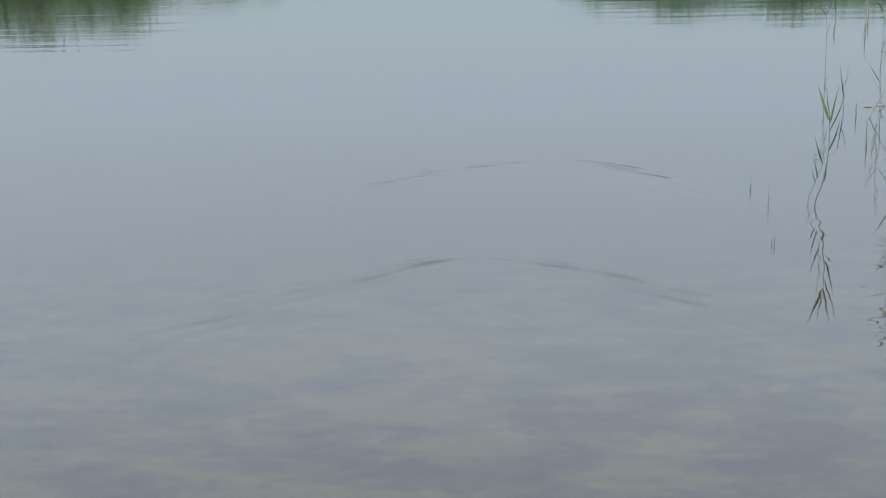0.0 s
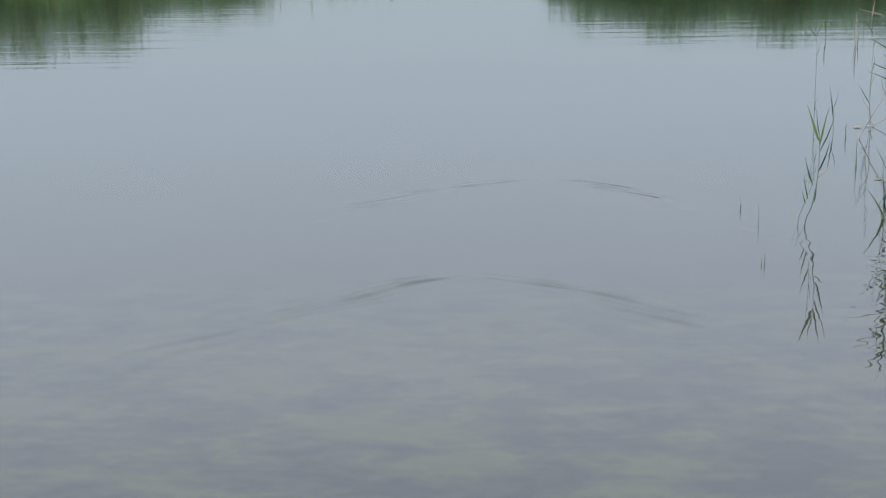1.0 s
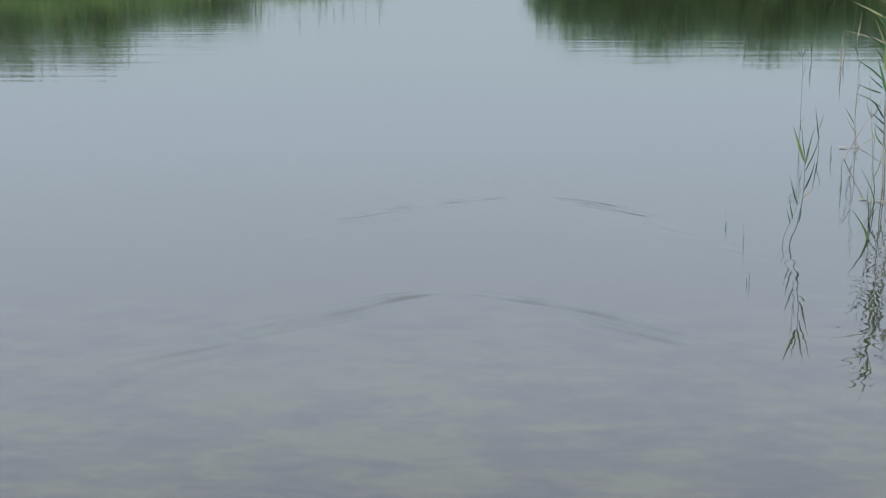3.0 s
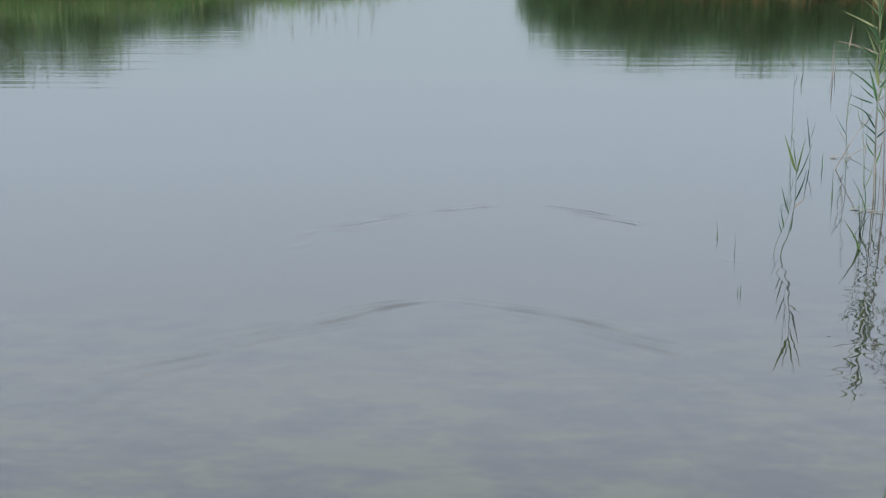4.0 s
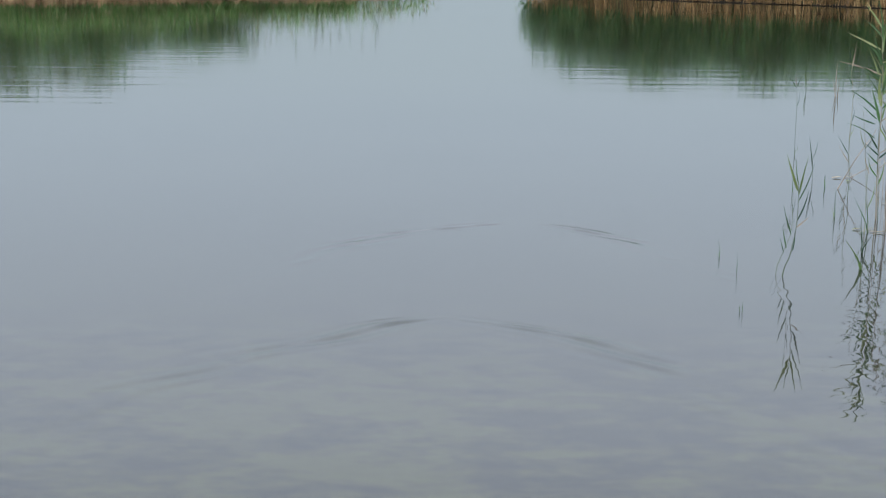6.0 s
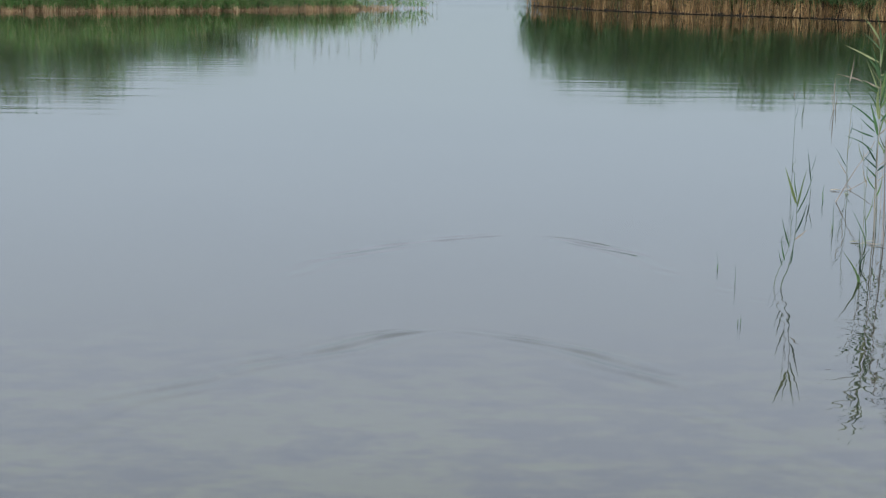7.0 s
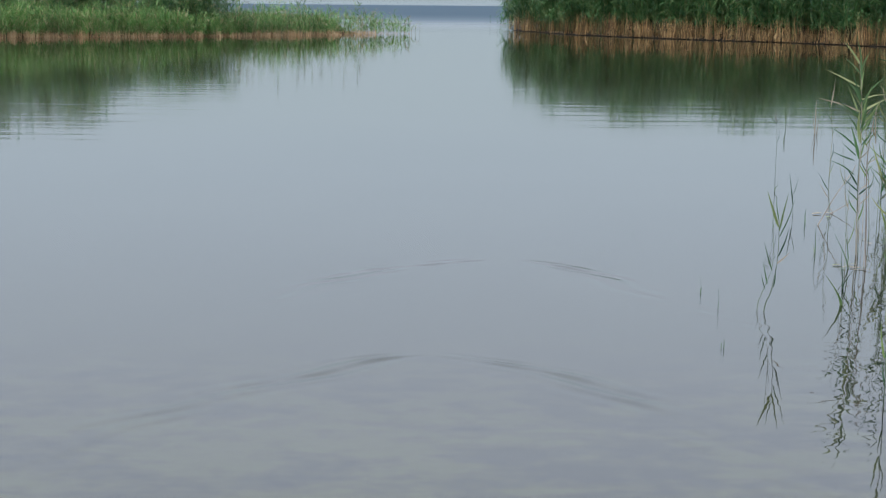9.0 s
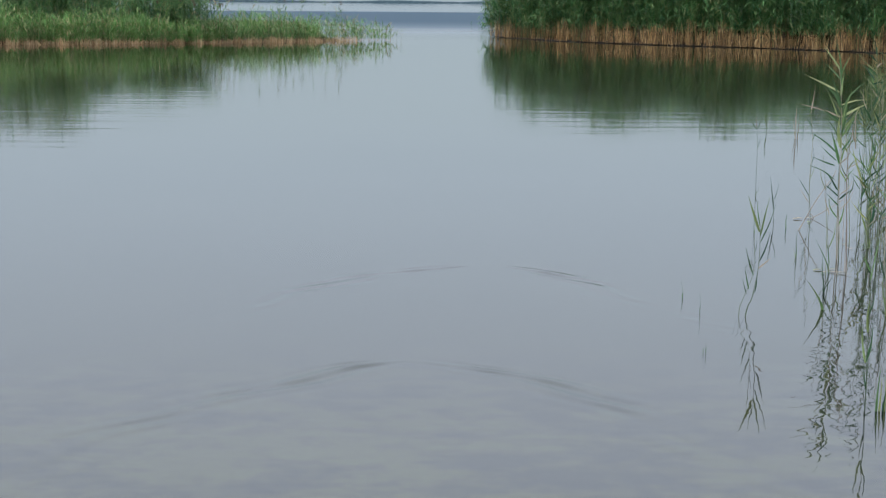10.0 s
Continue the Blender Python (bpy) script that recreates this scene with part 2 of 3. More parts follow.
def quick_mesh(name, verts, faces, mats, slots=None, smooth_faces=True):
    me = bpy.data.meshes.new(name)
    nv, (nf, k) = len(verts), faces.shape
    me.vertices.add(nv)
    me.vertices.foreach_set("co", np.asarray(verts, np.float32).ravel())
    me.loops.add(nf * k)
    me.loops.foreach_set("vertex_index", faces.astype(np.int32).ravel())
    me.polygons.add(nf)
    me.polygons.foreach_set("loop_start", np.arange(0, nf * k, k, dtype=np.int32))
    for mat in mats:
        me.materials.append(mat)
    if slots is not None:
        me.polygons.foreach_set("material_index", slots.astype(np.int32))
    me.polygons.foreach_set("use_smooth", np.full(nf, smooth_faces))
    me.update(calc_edges=True)
    me.validate()
    return me


def part(name, bm, mat, parent=None, label=""):
    me = bpy.data.meshes.new(name)
    bm.to_mesh(me)
    bm.free()
    me.materials.append(mat)
    ob = new(name, me)
    if parent is not None:
        ob.parent = parent
    if label:
        ob["label"] = label
    return ob


class Soup:
    """Many blades and stems gathered into one mesh of quads."""

    def __init__(self, seed):
        self.rng = np.random.default_rng(seed)
        self.verts, self.faces, self.slots, self.count = [], [], [], 0

    def add(self, verts, faces, slot):
        self.faces.append(faces.reshape(-1, 4) + self.count)
        self.verts.append(verts.reshape(-1, 3))
        self.slots.append(np.full(len(self.faces[-1]), slot))
        self.count += len(self.verts[-1])

    def blades(self, base, azimuth, rise, length, width, droop, slot, steps=4):
        """Blades from base, leaving at angle rise above the horizon, bending down by droop along the way."""
        k = len(base)
        s = np.linspace(0, 1, steps + 1)
        angle = rise[:, None] - droop[:, None] * s[None] ** 1.3
        run = np.cumsum(np.cos(angle), 1) - np.cos(angle[:, :1])
        up = np.cumsum(np.sin(angle), 1) - np.sin(angle[:, :1])
        run, up = run * length[:, None] / steps, up * length[:, None] / steps
        mid = np.stack([base[:, None, 0] + run * np.cos(azimuth)[:, None], base[:, None, 1] + run * np.sin(azimuth)[:, None], base[:, None, 2] + up], -1)
        half = width[:, None] * 0.5 * np.sqrt(np.clip(np.minimum(s * 3 + 0.35, (1.02 - s) * 1.6), 0, 1))[None]
        turn = azimuth + self.rng.uniform(-0.7, 0.7, k) + math.pi / 2
        side = np.stack([np.cos(turn), np.sin(turn), self.rng.uniform(-0.3, 0.3, k)], -1)
        v = np.stack([mid - side[:, None] * half[..., None], mid + side[:, None] * half[..., None]], 2)
        at = np.arange(k)[:, None] * (2 * (steps + 1)) + np.arange(steps)[None] * 2
        self.add(v, np.stack([at, at + 1, at + 3, at + 2], -1), slot)

    def stems(self, foot, tip, radius, slot, steps=2, bow=0.02):
        """Three-sided tapering stalks from foot to tip."""
        k = len(foot)
        s = np.linspace(0, 1, steps + 1)
        mid = foot[:, None] * (1 - s)[None, :, None] + tip[:, None] * s[None, :, None]
        off = self.rng.normal(0, bow, (k, 1, 2)) * np.sin(s * math.pi)[None, :, None]
        mid[..., :2] += off * np.linalg.norm(tip - foot, axis=1)[:, None, None]
        r = radius[:, None] * (1 - 0.55 * s)[None]
        ring = np.array([[1, 0], [-0.5, 0.87], [-0.5, -0.87]])
        v = np.repeat(mid[:, :, None], 3, 2)
        v[..., :2] += r[:, :, None, None] * ring[None, None]
        at = np.arange(k)[:, None, None] * (3 * (steps + 1)) + np.arange(steps)[None, :, None] * 3
        c = np.arange(3)[None, None]
        nxt = (c + 1) % 3
        self.add(v, np.stack([at + c, at + nxt, at + 3 + nxt, at + 3 + c], -1), slot)

    def done(self, name, mats):
        me = quick_mesh(name, np.concatenate(self.verts), np.concatenate(self.faces), mats, np.concatenate(self.slots), False)
        return new(name, me)


# ---------------------------------------------------------------- lake and ground
# where the cove's banks meet the water: x, y along each bank
LEFT_BANK = ((-30.0, 46.5), (-22.0, 49.4), (-15.9, 52.4), (-12.3, 54.4), (-8.4, 56.8), (-6.4, 58.4), (-4.4, 60.5), (-3.4, 61.6), (-2.3, 62.8))
RIGHT_BANK = ((2.5, 70.2), (3.3, 67.5), (4.2, 64.6), (6.4, 60.9), (8.8, 58.2), (11.2, 56.0), (12.9, 54.0), (15.2, 50.8), (21.0, 45.5), (28.0, 42.0))


def along(bank, u):
    """Points on the bank's line at fractions u of its x range, and the way back from the water there."""
    b = np.array(bank)
    x = b[0, 0] + u * (b[-1, 0] - b[0, 0])
    yy = np.interp(x, b[:, 0], b[:, 1])
    slope = np.gradient(b[:, 1], b[:, 0])
    g = np.interp(x, b[:, 0], slope)
    back = np.stack([-g, np.ones_like(g)], -1)
    return np.stack([x, yy], -1), back / np.linalg.norm(back, axis=1)[:, None]


def wake(gx, gy, ax, ay, heading, size, seed):
    """Height of the two spreading arms of short staggered ripples behind a point that went towards heading."""
    dx, dy = gx - ax, gy - ay
    s = -(dx * math.sin(heading) + dy * math.cos(heading))
    lat = np.abs(dx * math.cos(heading) - dy * math.sin(heading))
    side = np.sign(dx * math.cos(heading) - dy * math.sin(heading))
    back = np.clip(s, 0, None)
    bend = 0.05 * np.sin(back * 3.7 + seed + side) + 0.02 * np.sin(back * 11 + 2 * seed - side)
    arm = lat - 0.14 - 0.95 * back ** 0.6 + bend
    packet = np.exp(-((arm + 0.14) / (0.11 + 0.07 * back)) ** 2)
    broken = 0.75 + 0.25 * np.sin(lat * 7.3 + side * 1.3 + seed) + 0.2 * np.sin(lat * 17 + back * 6 + 2 * seed - side)
    fade = np.clip((s - 0.01) / 0.12, 0, 1) * np.exp(-back / 0.85) * np.clip(broken, 0.1, 1)
    return size * packet * fade * np.cos((0.8 * arm - 0.25 * s + 0.4 * bend) * 2 * math.pi / 0.16)


def build_lake():
    xs = np.arange(-3.0, 3.001, 0.02)
    ys = np.arange(3.6, 10.001, 0.02)
    gx, gy = np.meshgrid(xs, ys)
    z = wake(gx, gy, -0.11, 6.6, 0.03, 0.0073, 1.0) + wake(gx, gy, 0.2, 9.1, 0.06, 0.0078, 2.5)
    edge = np.minimum(np.minimum(gx - xs[0], xs[-1] - gx), np.minimum(gy - ys[0], ys[-1] - gy))
    z *= np.clip(edge / 0.5, 0, 1)
    inner = grid_mesh("water", xs, ys, z, WATER)
    bm = bmesh.new()
    bm.from_mesh(inner)
    x0, x1, y0, y1 = xs[0], xs[-1], ys[0], ys[-1]
    far = 3000.0
    for ax, bx, ay, by in ((-far, x0, -200.0, far), (x1, far, -200.0, far), (x0, x1, -200.0, y0), (x0, x1, y1, far)):
        vs = [bm.verts.new(c) for c in ((ax, ay, 0), (bx, ay, 0), (bx, by, 0), (ax, by, 0))]
        bm.faces.new(vs)
    for f in bm.faces:
        f.smooth = True
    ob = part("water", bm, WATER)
    ob.visible_shadow = False
    tagged(ob, "calm grey-green lake water with faint ripples and wakes", "water", kind="structure")


def build_ground():
    xs = np.concatenate([[-3200, -600, -120], np.arange(-40, 41, 2.0), [120, 600, 3200]])
    ys = np.concatenate([[-400, -60, -12, -4], np.arange(0, 100, 2.0), [130, 300, 1000, 3200]])
    gx, gy = np.meshgrid(xs, ys)
    z = -0.32 - 0.035 * np.clip(gy - 3, 0, 30) - 0.01 * np.clip(gy - 60, 0, 100)
    z = np.where(gy < 2, -0.32 + 0.25 * np.clip(2 - gy, 0, 4), z)
    z += 0.03 * np.sin(gx * 0.9 + 1) * np.cos(gy * 0.7)
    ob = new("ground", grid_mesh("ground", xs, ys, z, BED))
    tagged(ob, "silty lake bed with patches of green weed, darkened outward for depth", "lake bed", kind="structure")


def build_mud_bank(bank, name, label):
    u = np.linspace(0, 1, 160)
    line, back = along(bank, u)
    rng = np.random.default_rng(5)
    wob = np.convolve(rng.normal(0, 0.25, 170), np.ones(5) / 5, "same")[:160]
    rows = []
    # raised back is added: a dark mass standing in for shade among the stems
    for d, z in ((-0.25, -0.8), (-0.08, -0.03), (0.0, 0.03), (0.3, 0.06), (1.0, 0.15), (1.7, 0.6), (2.6, 0.75), (14.0, 0.8), (14.5, -0.8)):
        p = line + back * (d + wob * (0.9 if d < 1 else 0))[:, None]
        rows.append(np.column_stack([p, z + (rng.normal(0, 0.015, 160) if 0 < z < 0.2 else np.zeros(160))]))
    v = np.concatenate(rows)
    a = (np.arange(8)[:, None] * 160 + np.arange(159)[None]).ravel()
    me = quick_mesh(name, v, np.stack([a, a + 1, a + 161, a + 160], -1), [MUD])
    return tagged(new(name, me), label, "bank", kind="structure")


def build_far_shore():
    rng = np.random.default_rng(8)
    n = 400
    x = np.linspace(-900, 900, n)
    top = 1.9 + np.convolve(rng.normal(0, 1.2, n + 8), np.ones(9) / 9, "valid") + 0.3 * np.sin(x / 90)
    rows = [np.column_stack([x, np.full(n, yy), zz]) for yy, zz in ((1480, np.zeros(n) - 0.5), (1484, top * 0.7), (1490, top), (1520, top * 0.9), (1540, np.zeros(n) - 0.5))]
    v = np.concatenate(rows)
    a = (np.arange(4)[:, None] * n + np.arange(n - 1)[None]).ravel()
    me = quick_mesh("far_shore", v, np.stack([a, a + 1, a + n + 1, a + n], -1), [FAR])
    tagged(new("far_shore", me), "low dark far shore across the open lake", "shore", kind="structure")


build_lake()
build_ground()
build_mud_bank(RIGHT_BANK, "mud_bank_1", "low dark muddy edge under dry reed stems, with an added dark mound behind")
build_mud_bank(tuple((x, y + 1.5) for x, y in LEFT_BANK[:-2]), "mud_bank_2", "low muddy edge behind the sedge fringe, with an added dark mound")
build_far_shore()


# ---------------------------------------------------------------- reed beds
def scatter(rng, bank, count, near, far, u0=0.0, u1=1.0):
    u = rng.uniform(u0, u1, count)
    line, back = along(bank, u)
    d = rng.uniform(near, far, count)
    return line + back * d[:, None], d, u


def leaves_on(soup, foot, tip, low, high, count, length, width, slot, rise=(0.5, 1.35)):
    """Leaves between the heights low and high (fractions) of each stem."""
    rng = soup.rng
    k = len(foot)
    which = np.repeat(np.arange(k), count)
    m = len(which)
    s = rng.uniform(low, high, m)
    base = foot[which] * (1 - s)[:, None] + tip[which] * s[:, None]
    soup.blades(base, rng.uniform(0, 2 * math.pi, m), rng.uniform(*rise, m), rng.uniform(0.6, 1.15, m) * length,
                rng.uniform(0.6, 1.2, m) * width, rng.uniform(0.3, 1.9, m), slot)


def reed_stand(name, label, bank, count, near, far, height, seed, u0=0.0, u1=1.0, bare=0.33, leaves=12, water=False, leaf=None, profile=((0.0, 1.0), (1.0, 1.0)), blade=(0.62, 0.042), plumes=0.0):
    soup = Soup(seed)
    rng = soup.rng
    xy, d, u = scatter(rng, bank, count, near, far, u0, u1)
    # stems gather in tussocks
    half = count // 2
    if count > 500:
        home = rng.integers(0, half // 12, half)
        xy[:half], u[:half] = xy[home] + rng.normal(0, 0.15, (half, 2)), u[home]
    z0 = np.full(count, -0.3 if water else 0.05)
    clump = 0.92 + 0.10 * np.sin(xy[:, 0] * 1.7 + seed) * np.sin(xy[:, 0] * 0.63 + xy[:, 1] * 0.4)
    h = height * clump * rng.uniform(0.8, 1.1, count) * np.interp(u, *profile)
    foot = np.column_stack([xy, z0])
    tip = foot + np.column_stack([rng.normal(0, 0.07, (count, 2)) * h[:, None], h])
    soup.stems(foot, tip, rng.uniform(0.004, 0.007, count), 0)
    leaves_on(soup, foot, tip, bare, 1.0, leaves, blade[0], blade[1], 1)
    if plumes:
        k = int(count * plumes)
        leaves_on(soup, foot[:k], tip[:k] + np.array([0, 0, 0.12]), 0.93, 1.0, 9, 0.17, 0.03, 2, (0.9, 1.5))
    ob = soup.done(name, [STEM_GREEN, leaf or LEAF_DARK, PLUME])
    return tagged(ob, label, "reeds", kind="stuff")


def dry_stems(name, label, bank, count, near, far, height, seed, u0=0.0, u1=1.0, mat=None, z0=0.03):
    soup = Soup(seed)
    rng = soup.rng
    xy, d, u = scatter(rng, bank, count, near, far, u0, u1)
    # stems stand in loose tufts
    tuft = np.linspace(u0, u1, count // 38) + rng.normal(0, 0.0028, count // 38)
    full = rng.uniform(0.3, 1.7, len(tuft))
    which = rng.choice(len(tuft), count, p=full / full.sum())
    u = tuft[which] + rng.normal(0, 0.0019, count)
    line, back = along(bank, np.clip(u, 0, 1))
    xy = line + back * d[:, None]
    h = height * rng.uniform(0.5, 1.15, count) * rng.uniform(0.65, 1.2, len(tuft))[which]
    sway = rng.normal(0, 0.07, (len(tuft), 2))[which]
    foot = np.column_stack([xy, np.full(count, z0)])
    tip = foot + np.column_stack([(sway + rng.normal(0, 0.07, (count, 2))) * h[:, None], h])
    soup.stems(foot, tip, rng.uniform(0.006, 0.013, count), 0, bow=0.04)
    k = count // 2
    soup.blades(foot[:k] + (tip[:k] - foot[:k]) * rng.uniform(0.2, 0.9, (k, 1)), rng.uniform(0, 6.28, k), rng.uniform(-0.6, 0.9, k),
                rng.uniform(0.2, 0.45, k), rng.uniform(0.012, 0.028, k), rng.uniform(0.4, 1.8, k), 0)
    return tagged(soup.done(name, [mat or STEM_DRY]), label, "reeds", kind="stuff")


def sedge_fringe(name, label, bank, count, near, far, height, seed, u0, u1, leaf=None):
    soup = Soup(seed)
    rng = soup.rng
    xy, d, u = scatter(rng, bank, count, near, far, u0, u1)
    h = height * rng.triangular(0.45, 0.9, 1.3, count) * (0.9 + 0.25 * np.sin(xy[:, 0] * 1.1) * np.sin(xy[:, 0] * 0.37 + 2))
    foot = np.column_stack([xy, np.full(count, -0.08)])
    tip = foot + np.column_stack([rng.normal(0, 0.08, (count, 2)) * h[:, None], h])
    soup.stems(foot, foot + (tip - foot) * 0.27, rng.uniform(0.004, 0.008, count), 0)
    soup.stems(foot + (tip - foot) * 0.25, tip, rng.uniform(0.003, 0.005, count), 1)
    leaves_on(soup, foot, tip, 0.18, 1.0, 7, 0.33, 0.021, 1, (0.8, 1.5))
    return tagged(soup.done(name, [STEM_RUST, leaf or LEAF_LIGHT]), label, "sedge", kind="stuff")


REED_LINE = ((1.6, 74.2),) + RIGHT_BANK
reed_stand("reed_bed", "tall dense dark-green reed bed on the muddy bank", REED_LINE, 7000, 0.15, 4.5, 3.4, 11, bare=0.17, leaves=14, profile=((0.0, 0.04, 0.15, 0.5, 1.0), (0.6, 0.98, 1.0, 0.83, 0.76)))
sedge_fringe("sedge_fringe", "faint thin sedge in the mouth of the cove", ((1.2, 84.0), (2.0, 80.0), (2.6, 77.0)), 60, 0.0, 3.0, 0.7, 18, 0.0, 1.0, LEAF_DARK)
reed_stand("reed_bed", "dark-green reeds crowding the point of the bank", REED_LINE, 900, 0.1, 2.2, 3.0, 21, 0.022, 0.11, bare=0.15, leaves=13, profile=((0.0, 0.04, 0.1), (0.7, 1.0, 1.0)), blade=(0.5, 0.036))
dry_stems("dry_reed_stems", "straw-brown dry reed stems standing on the mud, some coloured as shaded gaps", RIGHT_BANK, 5200, -0.4, 0.9, 0.76, 12)
reed_stand("reed_bed", "tall dark-green reeds behind a sedge fringe", LEFT_BANK, 4000, 1.0, 4.5, 2.25, 13, 0.0, 0.785, bare=0.15, leaf=LEAF_DARK, leaves=14, blade=(0.45, 0.03))
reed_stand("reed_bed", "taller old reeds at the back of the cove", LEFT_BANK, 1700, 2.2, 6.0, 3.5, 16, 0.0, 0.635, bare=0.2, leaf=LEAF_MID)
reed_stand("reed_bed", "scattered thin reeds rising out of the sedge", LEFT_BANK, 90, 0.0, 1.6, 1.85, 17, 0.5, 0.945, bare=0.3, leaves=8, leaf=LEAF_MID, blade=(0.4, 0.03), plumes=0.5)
dry_stems("dry_sedge_stems", "short rusty dry stems at the water line", LEFT_BANK, 3000, -0.4, 0.6, 0.26, 19, 0.0, 0.94, STEM_RUST, -0.05)
sedge_fringe("sedge_fringe", "fresh green sedge with rusty stems in the shallows", LEFT_BANK, 5300, -0.4, 1.8, 1.2, 14, 0.0, 0.78)
sedge_fringe("sedge_fringe", "thinning fresh green sedge towards the point", LEFT_BANK, 720, -0.4, 1.6, 1.1, 24, 0.77, 0.925)
sedge_fringe("sedge_fringe", "thin outlying sedge standing in open water", LEFT_BANK, 150, -0.6, 1.5, 0.85, 15, 0.93, 1.0)


# ---------------------------------------------------------------- single reeds in the near water
def curve_points(points, count):
    """Even points on a smooth curve through the given ones."""
    p = np.array(points, float)
    if len(p) == 2:
        mid = (p[0] + p[1]) / 2 + np.array([0, 0, 0.06 * np.linalg.norm(p[1] - p[0])])
        p = np.array([p[0], mid, p[1]])
    q = np.vstack([2 * p[0] - p[1], p, 2 * p[-1] - p[-2]])
    out = []
    for t in np.linspace(0, len(p) - 1 - 1e-6, count):
        i = int(t)
        f = t - i
        a, b, c, d = q[i], q[i + 1], q[i + 2], q[i + 3]
        out.append(0.5 * (2 * b + (c - a) * f + (2 * a - 5 * b + 4 * c - d) * f * f + (3 * b - a - 3 * c + d) * f ** 3))
    return out


def stem_mesh(points, radius, sides=6, count=12):
    """A round stalk along points, tapering, with slight nodes."""
    bm = bmesh.new()
    pts = [Vector(p) for p in curve_points(points, count)]
    rings = []
    for i, p in enumerate(pts):
        d = (pts[min(i + 1, count - 1)] - pts[max(i - 1, 0)]).normalized()
        a = d.orthogonal().normalized()
        b = d.cross(a)
        r = radius * (1 - 0.6 * i / (count - 1)) * (1.25 if i % 3 == 2 else 1.0)
        rings.append([bm.verts.new(p + (a * math.cos(w) + b * math.sin(w)) * r) for w in (2 * math.pi * k / sides for k in range(sides))])
    for lo, hi in zip(rings, rings[1:]):
        for k in range(sides):
            bm.faces.new((lo[k], lo[(k + 1) % sides], hi[(k + 1) % sides], hi[k])).smooth = True
    bm.faces.new(rings[0][::-1])
    bm.faces.new(rings[-1])
    return bm


def leaf_mesh(points, width, count=8, facing=0.0, flat=False):
    """A long blade along points: broad near its foot, folded along the midrib, pointed."""
    bm = bmesh.new()
    pts = [Vector(p) for p in curve_points(points, count)]
    rows = []
    for i, p in enumerate(pts):
        s = i / (count - 1)
        d = (pts[min(i + 1, count - 1)] - pts[max(i - 1, 0)]).normalized()
        side = d.cross(Vector((0, 0, 1)) if flat else Vector((math.sin(facing), -math.cos(facing), 0.15))).normalized()
        up = side.cross(d)
        half = max(0.0006, width * 0.5 * min(1.0, 0.4 + 2.6 * s) * (1 - s) ** 0.8)
        rows.append([bm.verts.new(p + side * half + up * half * 0.55), bm.verts.new(p), bm.verts.new(p - side * half + up * half * 0.55)])
    for lo, hi in zip(rows, rows[1:]):
        for k in (0, 1):
            bm.faces.new((lo[k], lo[k + 1], hi[k + 1], hi[k])).smooth = True
    return bm


def reed(base, stem, leaves, label, seed, radius=0.003, width=0.012, dry=False, depth=0.45, green=LEAF_NEAR):
    """One reed rooted in the lake bed. stem: (across, up) points in metres from the water line at base; leaves: where each one leaves the stem (across, up), its tilt from
    upright in degrees, its length, how far it bows to its left as a share of that, and its breadth as a share of width."""
    rng = random.Random(seed)
    thing = tagged(new("reed"), label, "reed", "reeds in the near water")
    thing.location = (base[0], base[1], 0)
    lean = rng.uniform(-0.02, 0.02)

    def place(x, z, swing=0.0):
        return (x, swing + z * lean, z)

    if stem:
        first = stem[1]
        slant = abs(first[0]) > 0.35 * first[1]
        k = (0.12 if slant else 0.35 * depth) / first[1]
        part("stem", stem_mesh([(-first[0] * k, 0, -0.12 if slant else -depth)] + [place(*q) for q in stem], radius, count=4 * len(stem) + 4), STEM_DEAD if dry else STEM_NEAR, thing)
    for x, z, tilt, size, bow, broad in leaves:
        a = radians(tilt)
        way, left = (math.sin(a), math.cos(a)), (-math.cos(a), math.sin(a))
        out = rng.uniform(-0.25, 0.25) * size
        path = [place(x, z)] + [place(x + size * (s * way[0] + b * left[0]), z + size * (s * way[1] + b * left[1]), out * s) for s, b in ((0.5, bow), (1.0, 0.0))]
        if z < 0.02:
            path.insert(0, (x - way[0] * 0.1, 0, -0.3))
        w = width * broad * rng.uniform(0.85, 1.1)
        part("leaf", leaf_mesh(path, w, facing=rng.uniform(-0.7, 0.7)), LEAF_DRY if dry or rng.random() < 0.06 else green, thing)
    return thing


# the slender pair that stands alone, the shoots round it, then the clump from its edge inwards
reed((1.62, 7.59), [(0.000, 0.0), (0.029, 0.093), (0.044, 0.170), (0.056, 0.247), (0.061, 0.338), (0.060, 0.415), (0.057, 0.496)],
     [(0.055, 0.460, -18, 0.196, 0.00, 1.6), (0.059, 0.439, 11, 0.207, 0.01, 1.3), (0.064, 0.408, 16, 0.211, -0.03, 0.7), (0.062, 0.302, 14, 0.173, -0.03, 1.1), (0.058, 0.262, 51, 0.089, -0.02, 0.9), (0.033, 0.225, -17, 0.159, 0.02, 0.8), (0.012, 0.151, -13, 0.116, 0.01, 1.0), (0.001, 0.123, -17, 0.083, 0.01, 0.6), (0.046, 0.133, 3, 0.101, -0.04, 0.9), (0.057, 0.490, -9, 0.134, 0.02, 0.7)],
     "slender green reed with long narrow leaves, leaning over the water", 1, radius=0.0026, width=0.0115)
